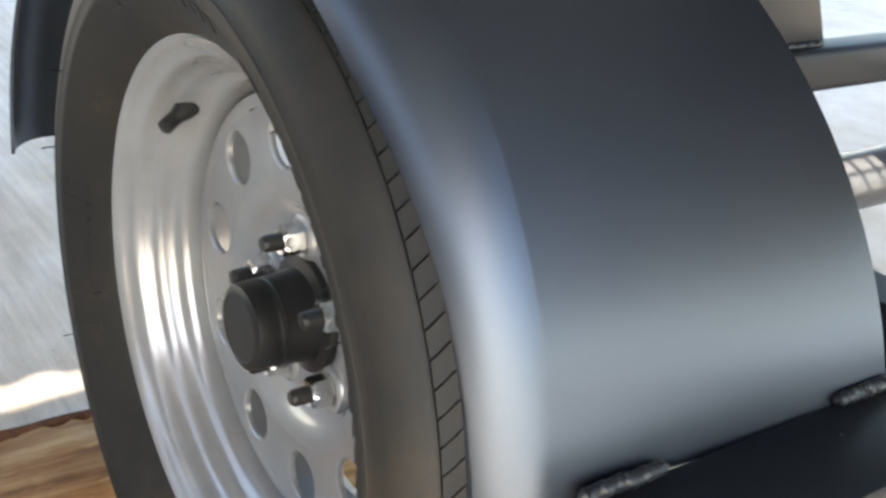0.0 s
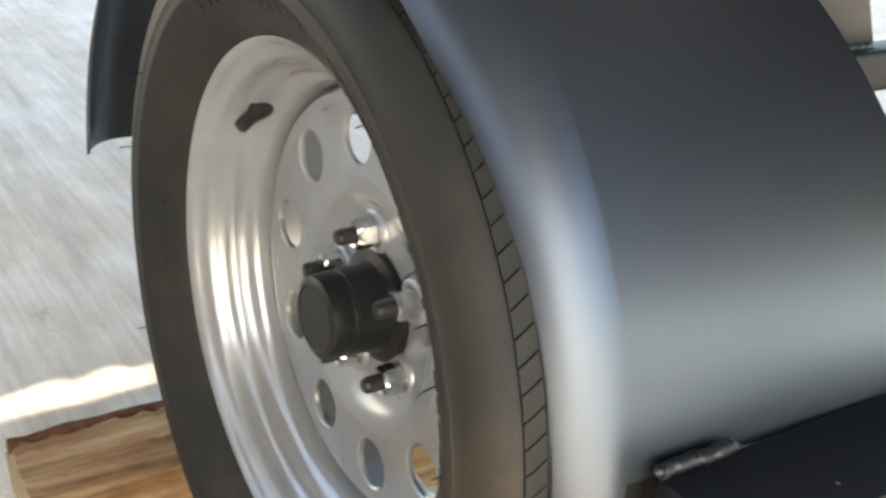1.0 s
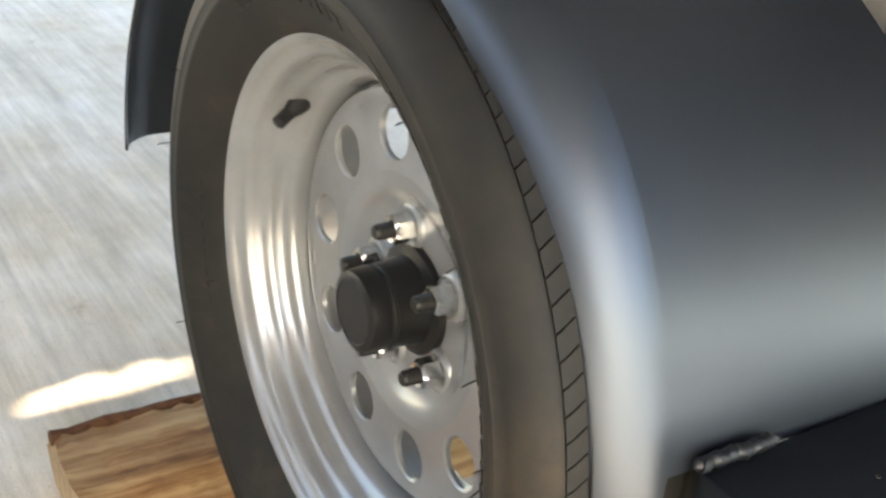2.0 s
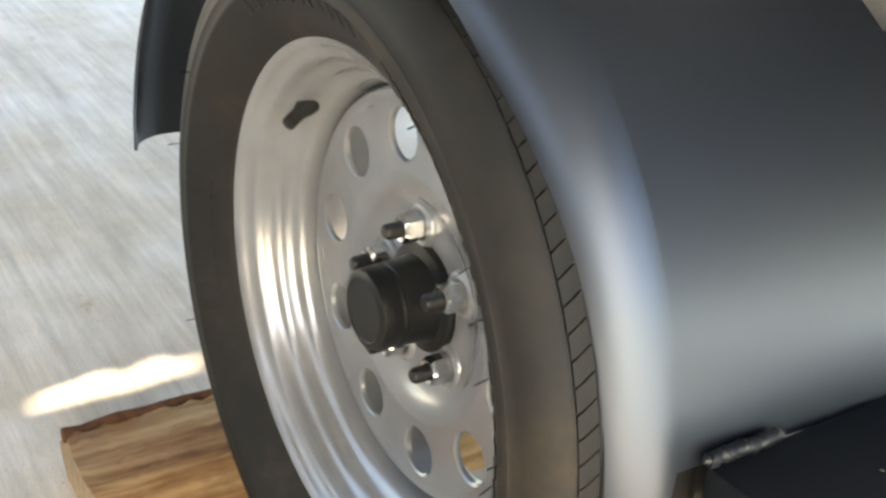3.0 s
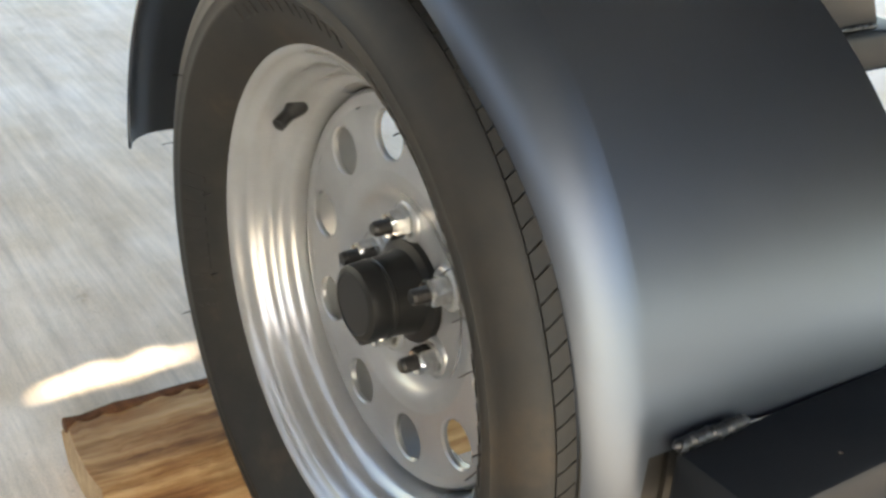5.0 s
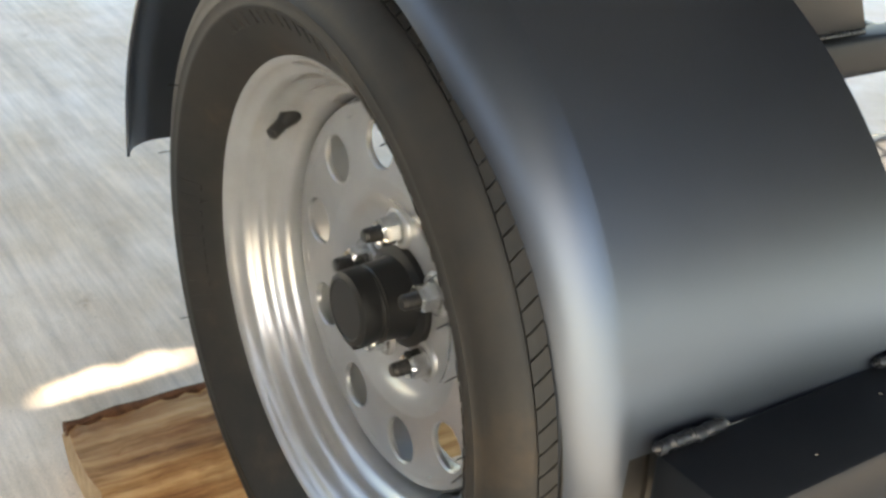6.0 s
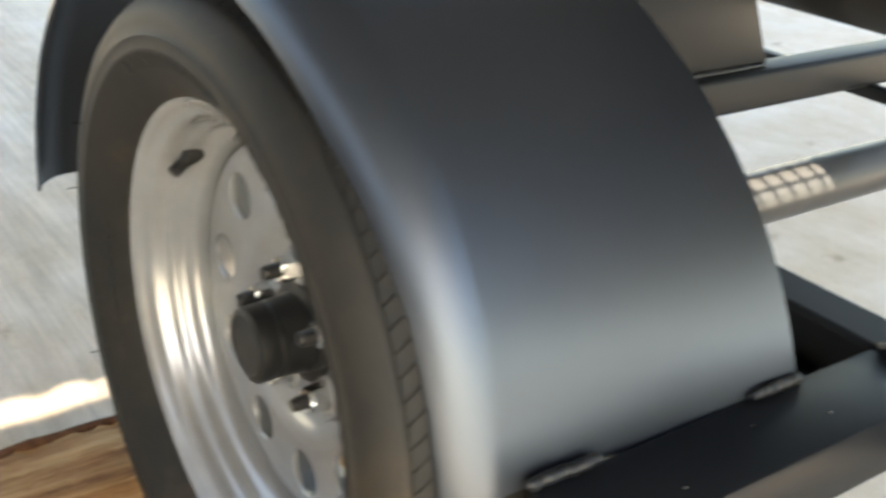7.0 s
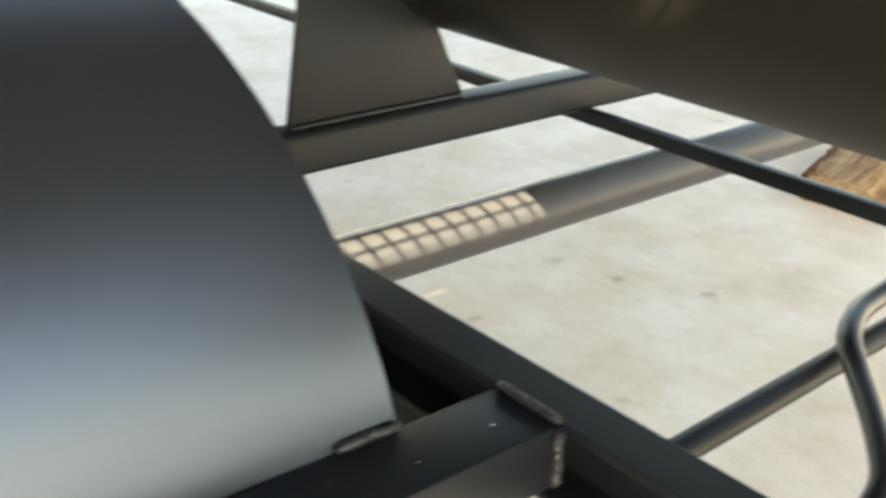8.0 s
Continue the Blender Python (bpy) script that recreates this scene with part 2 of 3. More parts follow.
ground = tagged(part("ground", floor_bm, [M_FLOOR, M_COOL_GROUND], flat=True), "pale broomed concrete floor with dust and small pits", "floor", kind="structure")

SHEET_Z = 2.3


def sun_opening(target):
    """Where the sun's ray to a point below passes the added overhead sheet."""
    d = (SHEET_Z - target[2]) / SUN_DIR.z
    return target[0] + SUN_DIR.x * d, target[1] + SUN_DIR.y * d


def sheet_with_openings(x0, x1, y0, y1, holes):
    """Unseen sun-blocking slab built of rectangles round the openings."""
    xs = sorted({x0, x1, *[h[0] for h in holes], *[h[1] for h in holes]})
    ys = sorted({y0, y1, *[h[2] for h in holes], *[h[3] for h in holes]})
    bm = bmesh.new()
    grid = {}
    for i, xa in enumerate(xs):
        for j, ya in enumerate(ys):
            grid[i, j] = bm.verts.new((xa, ya, SHEET_Z))
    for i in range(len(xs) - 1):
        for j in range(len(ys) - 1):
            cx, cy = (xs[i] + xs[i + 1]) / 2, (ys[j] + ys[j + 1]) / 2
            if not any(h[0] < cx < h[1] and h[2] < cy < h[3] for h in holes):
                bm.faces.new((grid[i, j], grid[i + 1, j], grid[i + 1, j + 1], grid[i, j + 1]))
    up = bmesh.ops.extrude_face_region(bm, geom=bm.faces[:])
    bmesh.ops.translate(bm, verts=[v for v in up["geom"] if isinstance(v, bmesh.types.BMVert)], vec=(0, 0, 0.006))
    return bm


# openings aimed to drop sun patches on the axle and the floor
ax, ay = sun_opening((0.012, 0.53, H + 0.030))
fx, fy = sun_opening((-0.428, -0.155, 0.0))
SKY_GAP = (1.70, 3.15, 0.66, 1.7)          # gap cut in the added sheet so the fender reflects sky
HOLES = [SKY_GAP, (ax - 0.024, ax + 0.036, ay - 0.17, ay + 0.15)]
# another cut, for a sun patch on the brace
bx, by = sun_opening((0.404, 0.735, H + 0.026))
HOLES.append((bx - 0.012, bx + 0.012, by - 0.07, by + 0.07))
# stepped cuts that give the floor's sun patch its ragged outline
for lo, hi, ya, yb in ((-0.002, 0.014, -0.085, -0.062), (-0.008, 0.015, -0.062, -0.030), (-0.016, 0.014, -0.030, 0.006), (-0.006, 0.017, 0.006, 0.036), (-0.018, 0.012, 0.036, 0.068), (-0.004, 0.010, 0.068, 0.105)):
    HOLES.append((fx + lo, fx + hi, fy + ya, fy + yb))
# added out of view: shades everything except below the cuts
tagged(part("added_sun_blocker", sheet_with_openings(-1.7, 3.15, -4.3, 3.2, HOLES), M_SHADE_SHEET, flat=True), "unseen dark sheet added overhead to block the sun except at cut openings", "roof", kind="structure")
# added out of view; its height leaves sky above to light the wheel
tagged(part("added_side_blocker", box(-3.2, 3.2, -3.62, -3.5, 0.0, 1.45, 0.004), M_DARK_REFLECT, flat=True), "low dull brown wall, unseen, added to darken reflections in the fender edge", "wall", kind="structure")


# ---- the wheel ----
HUB = pose(0, 0, H)
wheel = thing("trailer_wheel", "silver modular steel trailer wheel with black tyre and black hub", "wheel", HUB)

YC = -0.028      # middle of the tyre's width
TR = 0.286       # tread radius
side = [(0.197, -0.080), (0.199, -0.088), (0.204, -0.0955), (0.212, -0.1030), (0.222, -0.1110), (0.233, -0.1175), (0.2400, -0.1215), (0.2425, -0.1226), (0.2435, -0.1220),
        (0.2520, -0.1232), (0.2525, -0.1222), (0.2620, -0.1212), (0.2710, -0.1175), (0.2770, -0.1120), (0.2815, -0.1065), (0.2838, -0.1015), (0.2834, -0.1003)]
outer = side + [(0.2812, -0.0992), (0.2800, -0.087), (0.2802, -0.07), (0.2805, YC)]
inner = [(r, 2 * YC - y) for r, y in reversed(outer[:-1])]
liner = [(0.193, 0.018), (0.215, 0.042), (0.255, 0.036), (0.272, YC), (0.255, -0.092), (0.215, -0.096), (0.193, -0.074)]
tyre = part("tyre", lathe(outer + inner + liner, 144, closed=True), M_RUBBER, wheel, "black rubber tyre with brown dust on the sidewall", angle=60)


def tread_block(w, skew):
    """One tread block at the shoulder, wrapped over the tyre's edge."""
    bm = bmesh.new()
    prof = [(0.2836, -0.0995), (0.2844, -0.0960), (0.2848, -0.0925), (0.2850, -0.0865), (0.2800, -0.0860)]
    low = [(0.2818, -0.0990), (0.2815, -0.0960), (0.2810, -0.0925), (0.2795, -0.0870), (0.2780, -0.0865)]
    rows = []
    for k, a in enumerate((-w / 2, w / 2)):
        for p in (prof, low):
            rows.append([bm.verts.new((r * math.cos(a + skew * (y + 0.1)), y, r * math.sin(a + skew * (y + 0.1)))) for r, y in p])
    for p, q in ((0, 2), (0, 1), (2, 3)):
        for j in range(len(prof) - 1):
            bm.faces.new((rows[p][j], rows[p][j + 1], rows[q][j + 1], rows[q][j]))
    bm.faces.new((rows[0][0], rows[1][0], rows[3][0], rows[2][0]))
    bm.faces.new((rows[0][-1], rows[1][-1], rows[3][-1], rows[2][-1]))
    return bm


BLOCKS = 124
first = part("tread_block", tread_block(2 * math.pi / BLOCKS * 0.91, 2.0), M_RUBBER, tyre, angle=50)
for k in range(1, BLOCKS):
    o = new("tread_block", first.data)
    o.parent = tyre
    o.matrix_basis = Matrix.Rotation(2 * math.pi * k / BLOCKS, 4, "Y")
# centre ribs of the tread
for y0, y1, r in ((-0.0835, -0.046, 0.2845), (-0.040, -0.018, 0.2850), (-0.013, 0.009, 0.2850), (0.014, 0.036, 0.2845)):
    part("tread_rib", lathe([(0.276, y0), (r - 0.001, y0 + 0.0008), (r, (y0 + y1) / 2), (r - 0.0005, y1 - 0.001), (0.276, y1)], 120), M_TREAD, tyre)

# raised marks on the sidewall that cannot be read, as plain bars
rng = random.Random(5)


def side_mark(a, r0, r1, w):
    bm = bmesh.new()
    vs = []
    for r, dy in ((r0, 0.0), (r1, 0.0)):
        y = np.interp(r, [s[0] for s in side], [s[1] for s in side])
        for s in (-1, 1):
            b = a + s * w / r / 2
            vs.append((r * math.cos(b), y, r * math.sin(b)))
    lo = [bm.verts.new(v) for v in vs]
    hi = [bm.verts.new((v[0], v[1] - 0.0009, v[2])) for v in vs]
    for q in ((0, 1, 3, 2),):
        bm.faces.new([hi[i] for i in q])
    for i, j in ((0, 1), (1, 3), (3, 2), (2, 0)):
        bm.faces.new((lo[i], lo[j], hi[j], hi[i]))
    return bm


for base, count, r0, r1 in ((66, 11, 0.218, 0.238), (20, 7, 0.226, 0.236), (118, 12, 0.228, 0.238), (205, 10, 0.218, 0.238), (300, 11, 0.228, 0.238)):
    for k in range(count):
        w = rng.choice((0.006, 0.008, 0.011))
        part("side_bar", side_mark(radians(base - k * 3.6), r0, r1, w), M_RUBBER, tyre)

# thin rubber vent hairs
for a, r, l in ((36, 0.205, 0.016), (16, 0.206, 0.015), (-3, 0.206, 0.014), (-6, 0.207, 0.009), (-24, 0.206, 0.014), (-27, 0.206, 0.010), (28, 0.236, 0.010),
                (8, 0.240, 0.010), (-40, 0.238, 0.012), (150, 0.252, 0.010), (176, 0.214, 0.010), (196, 0.214, 0.009), (168, 0.262, 0.012), (205, 0.255, 0.010), (60, 0.210, 0.009)):
    a = radians(a + rng.uniform(-1, 1))
    y = float(np.interp(r, [s[0] for s in side], [s[1] for s in side]))
    p = Vector((r * math.cos(a), y + 0.001, r * math.sin(a)))
    q = p + Vector((rng.uniform(-0.3, 0.3) * l, -l, rng.uniform(-0.25, 0.25) * l))
    part("vent_hair", tube(spline([p, p.lerp(q, 0.5) + Vector((0.0006, 0, 0.0008)), q], 3), [0.00055] * 6 + [0.0003], 5), M_STEM, tyre)

# rim barrel with its ridges, and the bead flange
flange = [(0.1945, -0.0780), (0.1985, -0.0833), (0.2028, -0.0890), (0.2040, -0.0916), (0.2028, -0.0937), (0.2000, -0.0925), (0.1965, -0.0881), (0.1935, -0.0837)]
ridge = [(0.1895, -0.0820), (0.1865, -0.0793), (0.1850, -0.0736), (0.1840, -0.0692), (0.1812, -0.0661), (0.1785, -0.0644), (0.1772, -0.0595), (0.1765, -0.0542),
         (0.1740, -0.0503), (0.1705, -0.0485), (0.1680, -0.0454), (0.1668, -0.0402), (0.1660, -0.0300)]
barrel = [(0.165, -0.005), (0.166, 0.018), (0.184, 0.026), (0.190, 0.040), (0.203, 0.045)]
back = [(0.204, 0.043), (0.193, 0.036), (0.187, 0.022), (0.169, 0.014), (0.168, -0.0050), (0.170, -0.0349), (0.181, -0.0569), (0.188, -0.0745)]
part("rim", lathe(flange + ridge + barrel + back, 144, closed=True), M_RIM, wheel, "silver painted steel rim with rolled ridges", angle=50)

# disc with ten round holes
PHI, PSI = radians(98.9), radians(100.5)   # first stud, first hole
RH, HOLE_R, YD = 0.128, 0.0198, -0.034


def disc_y(r):
    return float(np.interp(r, [0.036, 0.044, 0.050, 0.066, 0.078, 0.086, 0.100, 0.150, 0.156, 0.160, 0.1635, 0.1655],
                           [-0.020, -0.0215, -0.0225, -0.0225, -0.026, -0.031, -0.034, -0.034, -0.035, -0.0345, -0.030, -0.018]))


disc_bm = bmesh.new()
N = 32
for s in range(10):
    base = PSI + s * math.radians(36)
    half = math.radians(18)
    r0, r1 = 0.100, 0.152
    inner_ring, outer_ring, lip_ring = [], [], []
    for k in range(N):
        t = 2 * math.pi * (k + 0.5) / N
        u, v = math.cos(t), math.sin(t)
        reach = min(((r1 - RH) if u > 0 else (RH - r0)) / max(abs(u), 1e-9), (half * RH) / max(abs(v), 1e-9))
        for ring, d, y in ((inner_ring, HOLE_R, YD), (outer_ring, reach, YD), (lip_ring, HOLE_R + 0.0015, YD)):
            if ring is outer_ring:
                r, th = RH + u * d, base + v * d / RH
                x, z = r * math.cos(th), r * math.sin(th)
            else:
                x = RH * math.cos(base) + d * (u * math.cos(base) - v * math.sin(base))
                z = RH * math.sin(base) + d * (u * math.sin(base) + v * math.cos(base))
            ring.append(disc_bm.verts.new((x, y + (0.0012 if ring is inner_ring else 0), z)))
    wall = [disc_bm.verts.new((v.co.x, YD + 0.005, v.co.z)) for v in inner_ring]
    for k in range(N):
        j = (k + 1) % N
        disc_bm.faces.new((outer_ring[k], outer_ring[j], lip_ring[j], lip_ring[k]))
        disc_bm.faces.new((lip_ring[k], lip_ring[j], inner_ring[j], inner_ring[k]))
        disc_bm.faces.new((inner_ring[k], inner_ring[j], wall[j], wall[k]))
    # corner fillers of the sector
    for su in (1, -1):
        for sv in (1, -1):
            rc, thc = (r1 if su > 0 else r0), base + sv * half
            corner = disc_bm.verts.new((rc * math.cos(thc), YD, rc * math.sin(thc)))
            near = sorted(outer_ring, key=lambda q: (q.co - corner.co).length)[:2]
            disc_bm.faces.new((corner, near[0], near[1]))
rr = [0.036, 0.040, 0.044, 0.050, 0.058, 0.066, 0.072, 0.078, 0.082, 0.086, 0.093, 0.1004]
lathe([(r, disc_y(r)) for r in rr], 100, bm=disc_bm)
lathe([(r, disc_y(r)) for r in (0.1506, 0.154, 0.157, 0.160, 0.162, 0.1635, 0.1645, 0.1655)], 100, bm=disc_bm)
lathe([(0.036, -0.020), (0.036, -0.012), (0.095, -0.022), (0.100, YD + 0.005)], 100, bm=disc_bm)
disc = part("disc", disc_bm, M_RIM, wheel, "flat silver disc with ten round holes", angle=30)

# raised seats, nuts and studs
BC = 0.05715


def nut_mesh():
    bm = bmesh.new()
    R, h = 0.0118, 0.019
    rings = []
    for y, r, blend in ((0.004, R, 1.0), (-h + 0.003, R, 1.0), (-h, R * 0.80, 0.0)):
        row = []
        for k in range(24):
            t = 2 * math.pi * k / 24
            hexr = r * math.cos(math.pi / 6) / math.cos((t % (math.pi / 3)) - math.pi / 6)
            q = hexr * blend + r * (1 - blend)
            row.append(bm.verts.new((q * math.cos(t), y, q * math.sin(t))))
        rings.append(row)
    hole = [bm.verts.new((0.0066 * math.cos(2 * math.pi * k / 24), -h + 0.001, 0.0066 * math.sin(2 * math.pi * k / 24))) for k in range(24)]
    rings.append(hole)
    for p, q in zip(rings, rings[1:]):
        for k in range(24):
            bm.faces.new((p[k], p[(k + 1) % 24], q[(k + 1) % 24], q[k]))
    return bm


def stud_mesh():
    prof = [(0.0064, 0.0)]
    for k in range(10):
        prof += [(0.0064, -0.018 - k * 0.0013), (0.0057, -0.01865 - k * 0.0013)]
    prof += [(0.0055, -0.0315), (0.0045, -0.0325), (0.0001, -0.0325)]
    return lathe(prof, 20)


for k in range(5):
    a = PHI + math.radians(72 * k)
    at = Matrix.Translation((BC * math.cos(a), -0.0225, BC * math.sin(a)))
    seat = lathe([(0.0190, 0.001), (0.0175, -0.0022), (0.0150, -0.0034), (0.0120, -0.0026), (0.0105, 0.0)], 32)
    part("nut_seat", seat, M_RIM, disc, at=at, angle=60)
    nut = part("lug_nut", nut_mesh(), M_ZINC, wheel, "shiny zinc hexagon nut", at=at @ Matrix.Rotation(0.3 + k * 0.9, 4, "Y"), angle=25)
    part("stud", stud_mesh(), M_STUD, nut, "dark threaded stud")

# hub barrel and its cap
hub = part("hub", lathe([(0.0445, -0.014), (0.0445, -0.024), (0.0430, -0.0265), (0.0350, -0.029), (0.0335, -0.033), (0.0325, -0.050), (0.0322, -0.053)], 64), M_HUB, wheel, "black painted hub barrel")
part("hub_cap", lathe([(0.0322, -0.050), (0.0325, -0.0535), (0.0312, -0.0545), (0.0312, -0.0555), (0.0325, -0.0565), (0.0318, -0.058), (0.0318, -0.059), (0.0322, -0.0605),
                       (0.0316, -0.0700), (0.0305, -0.0735), (0.0270, -0.0752), (0.0250, -0.0755), (0.0243, -0.0748), (0.0001, -0.0748)], 64), M_HUB, hub, "black grease cap with a ringed collar")

# valve stem, from the barrel outwards
va = math.atan2(0.107, -0.122)
base = Vector((0.1785 * math.cos(va), -0.056, 0.1785 * math.sin(va)))
tip = Vector((-0.122, -0.080, 0.107))
d = (tip - base).normalized()
L = (tip - base).length
part("valve_stem", tube([base - d * 0.004, base + d * 0.004, base + d * 0.008, base + d * 0.014, base + d * (L - 0.014), base + d * (L - 0.0135), base + d * (L - 0.001), base + d * L],
                        [0.0095, 0.0088, 0.0075, 0.0056, 0.0050, 0.0058, 0.0058, 0.0045], 16), M_STEM, wheel, "black rubber valve stem with cap")

# ---- the fender ----
RT = 0.049                  # top of the near rail above the hub
FCX, FCZ, FR = -0.036, 0.0, 0.347      # middle and radius of the arch
fender = thing("fender", "satin black rolled steel fender with a rounded outer edge", "fender", HUB)
F_IN = 0.188                # inboard edge
ROUND, F_FLAT = 0.044, -0.047
ROLL = math.radians(74)
SPLAY = 0.060               # the outer edge stands further out towards the rear


def fender_plate(prof):
    """A strip of the arch: profile of (drop below the arch, y), swept from the front edge to the rear edge."""
    bm = bmesh.new()
    n = 110
    cols = []
    for i in range(n + 1):
        col = []
        for d, y in prof:
            k = min(1.0, (F_IN - y) / (F_IN - F_FLAT))        # 0 inboard, 1 at the rolled edge
            cx, cz, fr = FCX - 0.010 * k, FCZ, FR
            foot = RT - 0.008 if y >= F_FLAT - 0.001 else RT - 0.035
            a0, a1 = math.asin((foot - cz) / fr), math.pi - math.asin((0.013 - cz) / fr)
            a = a0 + (a1 - a0) * i / n
            low = min(1.0, max(0.0, 1.0 - (a - math.asin((RT - 0.008 - cz) / fr)) / 1.1))                # near the front foot
            rise = min(1.0, max(0.0, (a - a0) / 1.9))
            fr -= 0.024 * (1 - k) * math.sin(math.pi * rise)               # flatter towards the inboard edge
            splay = SPLAY * (cx + fr * math.cos(a) - 0.29) * k + 0.027 * low * (1 - k)
            col.append(bm.verts.new((cx + (fr + d) * math.cos(a), y + splay, cz + (fr + d) * math.sin(a))))
        cols.append(col)
    for p, q in zip(cols, cols[1:]):
        for j in range(len(prof) - 1):
            bm.faces.new((p[j], p[j + 1], q[j + 1], q[j]))
    return bm


flat_part = [(0.0, F_IN - (F_IN - F_FLAT) * k / 8) for k in range(9)]
roll_part = [(-ROUND * (1 - math.cos(k / 14 * ROLL)), F_FLAT - ROUND * math.sin(k / 14 * ROLL)) for k in range(15)]
roll_part.append((roll_part[-1][0] - 0.003 * math.sin(ROLL), roll_part[-1][1] - 0.003 * math.cos(ROLL)))
for name, prof in (("sheet", flat_part), ("rolled_edge", roll_part)):
    piece = part(name, fender_plate(prof), M_FENDER, fender, angle=80)
    mod = piece.modifiers.new("thickness", "SOLIDIFY")
    mod.thickness, mod.offset = 0.003, -1.0

# ---- the trailer frame ----
frame_thing = thing("trailer_frame", "black painted welded steel trailer frame of tubes and channel", "trailer frame", HUB)
# near rail: channel with its web inboard
rail = prism([(0.309, RT), (0.354, RT), (0.354, RT - 0.075), (0.309, RT - 0.075), (0.309, RT - 0.068), (0.347, RT - 0.068), (0.347, RT - 0.008), (0.309, RT - 0.008)], "x", -2.2, 2.2, 0.0012)
part("rail", rail, M_FRAME, frame_thing, "black channel rail", flat=True)
# outrigger tube that carries the fender's front end
tube_bm = box(0.305, 0.374, -0.034, 0.308, RT - 0.056, RT - 0.002, 0.005)
part("outrigger", tube_bm, M_FRAME, frame_thing, "black square tube under the fender")
part("spring_hanger", prism([(0.145, RT - 0.069), (0.235, RT - 0.069), (0.225, RT - 0.15), (0.175, RT - 0.15)], "y", 0.315, 0.340, 0.002), M_FRAME, frame_thing, "dark bracket under the rail")
part("weld_bead", weld((0.3065, -0.036, RT + 0.001), (0.3085, 0.022, RT + 0.0015), 0.0043, 1), M_WELD, frame_thing, "rippled painted weld")
part("weld_bead", weld((0.3085, 0.162, RT + 0.001), (0.3095, 0.215, RT + 0.0015), 0.0043, 2), M_WELD, frame_thing)
part("weld_bead", weld((0.310, 0.308, RT + 0.001), (0.374, 0.308, RT + 0.001), 0.0036, 3), M_WELD, frame_thing, "shiny rippled weld at the tube joint")
part("weld_bead", weld((0.376, 0.306, RT - 0.004), (0.376, 0.306, RT - 0.052), 0.0045, 4, (1, 0, 0)), M_WELD, frame_thing)
# far rail
part("far_rail", box(-2.2, 2.2, 0.752, 0.768, 0.086, 0.103, 0.002), M_FRAME, frame_thing, "slim black far rail")
# cross tube and the saddle plate on it
part("cross_tube", box(-0.070, -0.029, 0.260, 1.10, 0.100, 0.144, 0.007, seg=3), M_FRAME, frame_thing, "black rounded square cross tube")
part("saddle_plate", prism([(0.355, 0.144), (0.577, 0.144), (0.500, 0.300), (0.374, 0.300)], "x", -0.054, -0.047, 0.001), M_FRAME, frame_thing, "dark steel saddle plate")
part("weld_bead", weld((-0.046, 0.358, 0.1445), (-0.046, 0.574, 0.1445), 0.0035, 6), M_WELD, frame_thing)
# slim round brace
part("brace", tube([(0.421, 0.352, 0.017), (0.400, 1.20, 0.017)], 0.0115, 20), M_FRAME, frame_thing, "slim black round bar")

# ---- the axle ----
axle = thing("axle", "black round steel axle tube under the trailer", "axle", HUB)
part("axle_tube", tube([(0.0, -0.010, 0.0095), (0.0, 1.75, 0.0095)], 0.0305, 40), M_AXLE, axle)
part("collar", lathe([(0.030, 0.300), (0.036, 0.302), (0.036, 0.318), (0.030, 0.320)], 40), M_AXLE, axle, at=Matrix.Translation((0.0, 0, 0.0095)))

# ---- the tank above ----
TANK_R, TANK_Y = 0.20, 0.62
TANK_Z = 0.405
tank = thing("smoker_tank", "large dark brown-black steel barrel lying along the trailer", "tank", pose(0, TANK_Y, H + TANK_Z))


def rings_along_x(rows, n=96):
    bm = bmesh.new()
    prev = None
    for xx, r in rows:
        row = [bm.verts.new((xx, r * math.cos(2 * math.pi * k / n), r * math.sin(2 * math.pi * k / n))) for k in range(n)]
        if prev:
            for k in range(n):
                bm.faces.new((prev[k], prev[(k + 1) % n], row[(k + 1) % n], row[k]))
        prev = row
    return bm


part("shell", rings_along_x([(-1.2, TANK_R - 0.006), (-1.2, TANK_R), (1.0, TANK_R), (1.0, TANK_R - 0.006)]), M_TANK, tank)
for xe, out in ((-1.2, -1), (1.0, 1)):
    part("end_cap", rings_along_x([(xe - out * 0.004, TANK_R - 0.003), (xe + out * 0.012, TANK_R - 0.004), (xe + out * 0.030, TANK_R * 0.82), (xe + out * 0.042, TANK_R * 0.5), (xe + out * 0.046, 0.002)]), M_TANK, tank)

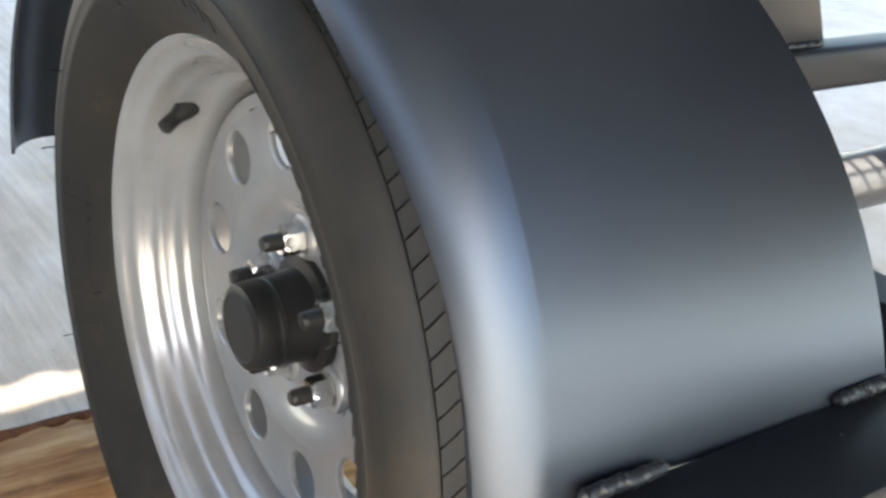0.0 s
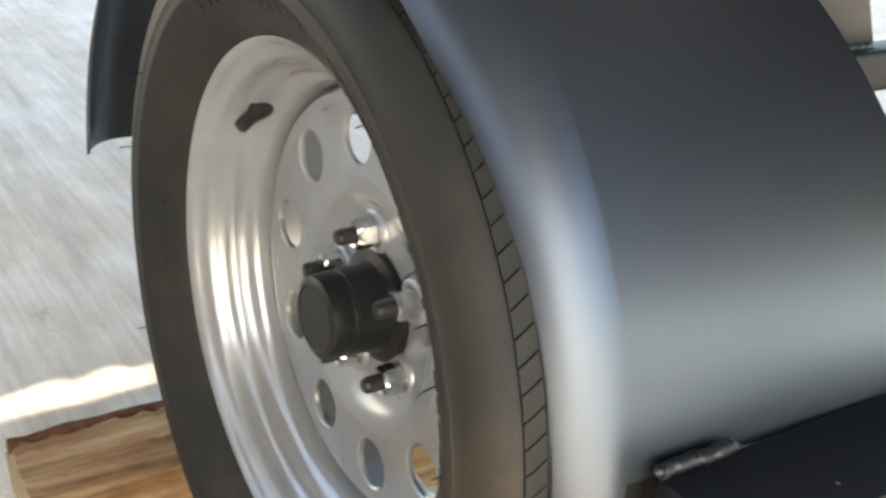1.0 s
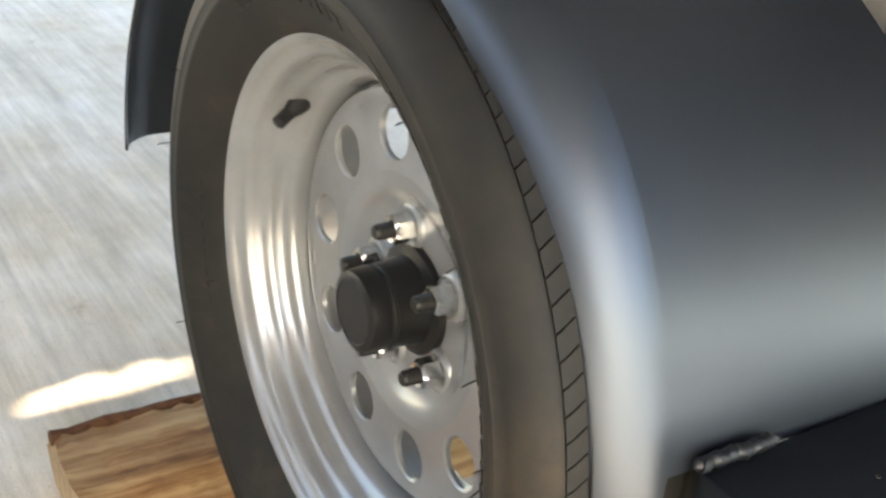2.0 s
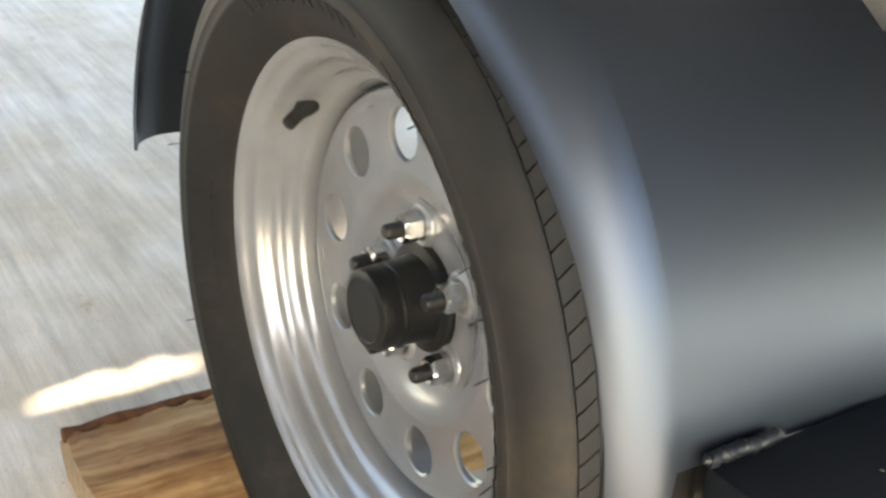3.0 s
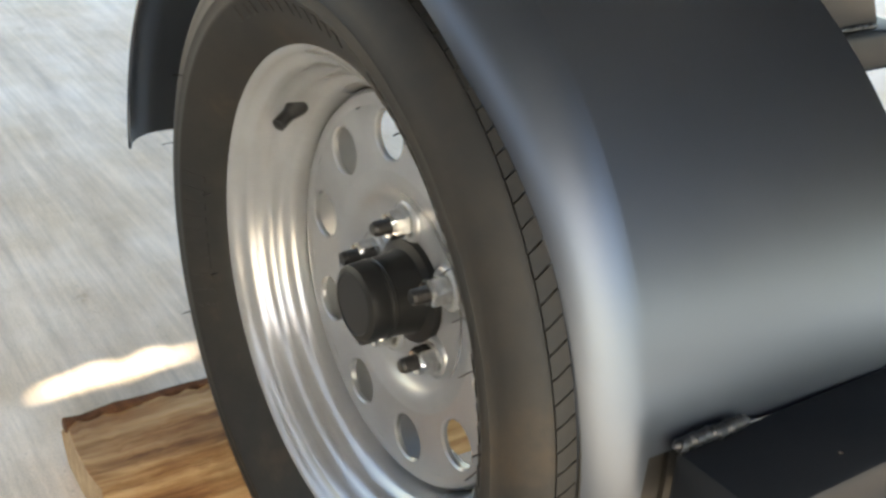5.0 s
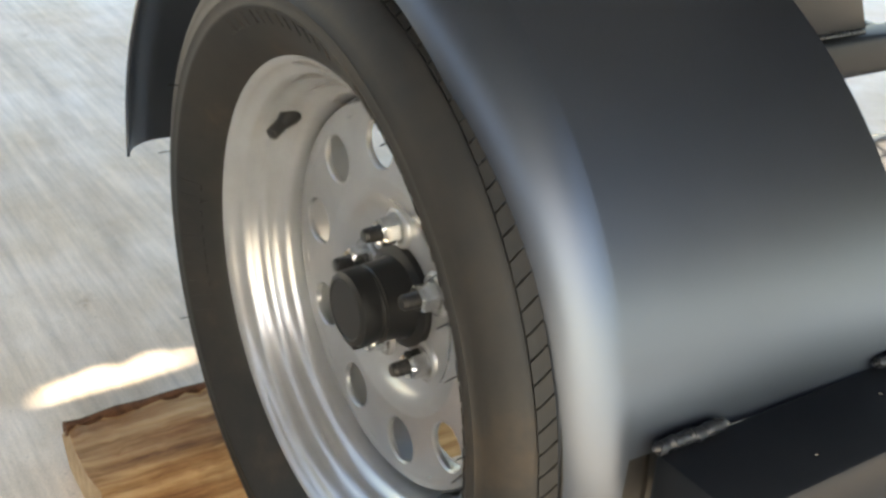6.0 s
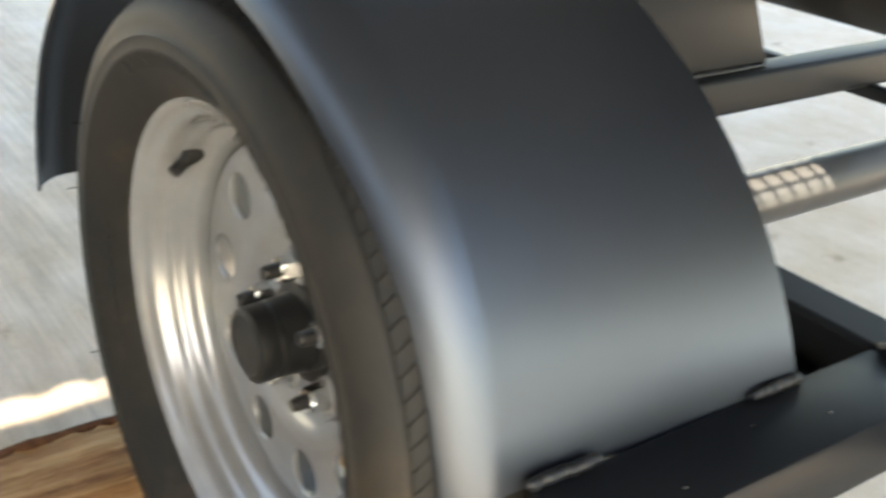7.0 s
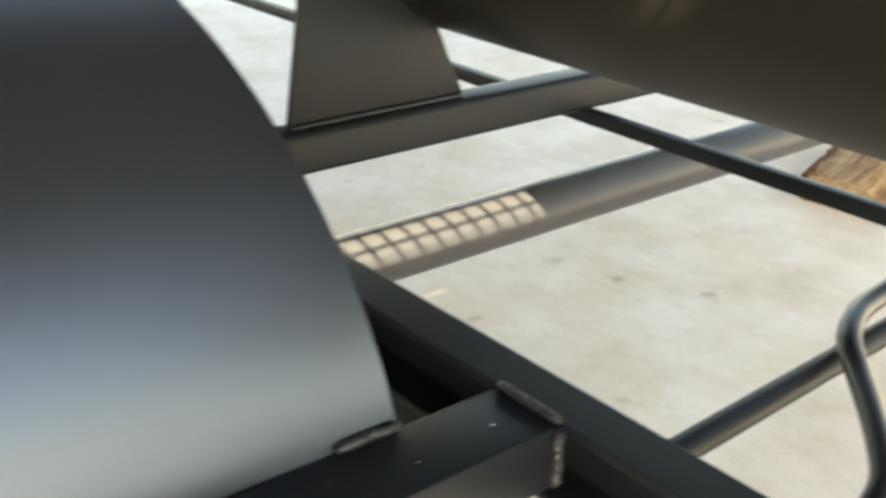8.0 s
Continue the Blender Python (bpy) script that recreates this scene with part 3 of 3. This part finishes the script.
# ---- the logs that chock the wheels ----


def split_log(name, label, at, length):
    rng = random.Random(11)
    log = thing(name, label, "log", at, group="log chocks")
    # outline in x, z: flat split top, sloping face to the wheel
    out = [(-0.112, 0.0), (-0.120, 0.020), (-0.115, 0.041), (-0.106, 0.053), (-0.06, 0.056), (-0.02, 0.054), (0.002, 0.050), (0.040, 0.022), (0.066, 0.0)]
    bm = bmesh.new()
    n = 40
    rows = []
    for i in range(n + 1):
        y = length * i / n
        row = []
        for k, (u, v) in enumerate(out):
            j = 0.0025 if 0 < v else 0.0
            w = 0.006 if k in (2, 3) else j
            row.append(bm.verts.new((u + rng.uniform(-w, w), y + (rng.uniform(-0.004, 0.004) if i in (0, n) else 0), v + (rng.uniform(-w, w) * 0.5 if v > 0 else 0))))
        rows.append(row)
    for p, q in zip(rows, rows[1:]):
        for k in range(len(out) - 1):
            f = bm.faces.new((p[k], p[k + 1], q[k + 1], q[k]))
            f.material_index = 1 if k < 3 else 0
        bm.faces.new((p[-1], p[0], q[0], q[-1]))
    for row in (rows[0], rows[-1]):
        bm.faces.new(row).material_index = 2
    body = part("wood", bm, [M_WOOD, M_BARK, M_ENDGRAIN], log, angle=35)
    # ragged bark along the back edge
    bb = bmesh.new()
    pts = [(-0.112 + rng.uniform(-0.003, 0.003), length * i / 24, 0.050 + rng.uniform(-0.004, 0.005)) for i in range(25)]
    tube(pts, [rng.uniform(0.004, 0.008) for _ in pts], 8, True, bb)
    part("bark", bb, M_BARK, log, "ragged reddish brown bark edge")
    return log


near_log = split_log("log_chock", "split log with ragged bark edge wedged behind the tyre", pose(-0.172, -0.240, 0), 0.42)
split_log("log_chock", "rough split log wedged behind the far wheel", pose(-0.145, 1.677, 0, 0, 0, 15), 0.40)

# ---- hose at the frame ----
cable = thing("cable", "glossy black electric cable hanging over the round bar", "cable", HUB)
part("jacket", tube(spline([(0.43, 1.05, 0.060), (0.405, 0.86, 0.052), (0.396, 0.735, 0.046), (0.399, 0.672, 0.045), (0.411, 0.628, 0.045), (0.427, 0.598, 0.041), (0.452, 0.573, 0.033), (0.482, 0.541, 0.028), (0.512, 0.506, 0.023), (0.533, 0.476, 0.016), (0.541, 0.440, 0.002), (0.545, 0.38, -0.04)], 8), 0.0105, 16), M_HOSE, cable)

# ---- wire shelf on the side of the tank, above the fender ----
SZ = H + 0.475
shelf = thing("smoker_shelf", "black wire mesh shelf welded to the side of the barrel", "shelf", pose(0, 0, SZ))
for y0, y1 in ((-0.06, -0.045), (0.40, 0.436)):
    part("shelf_bar", box(0.05, 0.60, y0, y1, -0.008, 0.008, 0.002), M_FRAME, shelf)
for x0 in (0.035, 0.60):
    part("shelf_bar", box(x0, x0 + 0.015, -0.06, 0.436, -0.008, 0.008, 0.002), M_FRAME, shelf)
wires = bmesh.new()
for k in range(21):
    x0 = 0.06 + k * 0.0265
    tube([(x0, -0.05, 0.002), (x0, 0.41, 0.002)], 0.0023, 6, True, wires)
for k in range(17):
    y0 = -0.03 + k * 0.0265
    tube([(0.05, y0, 0.0045), (0.605, y0, 0.0045)], 0.0023, 6, True, wires)
part("wire_mesh", wires, M_FRAME, shelf)

# bare chips in the paint of the outrigger and rail
rng = random.Random(21)
for x0, y0 in ((0.348, 0.200), (0.331, 0.14), (0.355, 0.05), (0.345, 0.27)):
    chip = bmesh.new()
    bmesh.ops.create_icosphere(chip, subdivisions=1, radius=0.0014)
    for v in chip.verts:
        v.co = (v.co.x * rng.uniform(0.6, 1.4), v.co.y * rng.uniform(0.6, 1.4), v.co.z * 0.3)
    part("paint_chip", chip, M_ZINC, frame_thing, at=Matrix.Translation((x0, y0, RT - 0.002)))
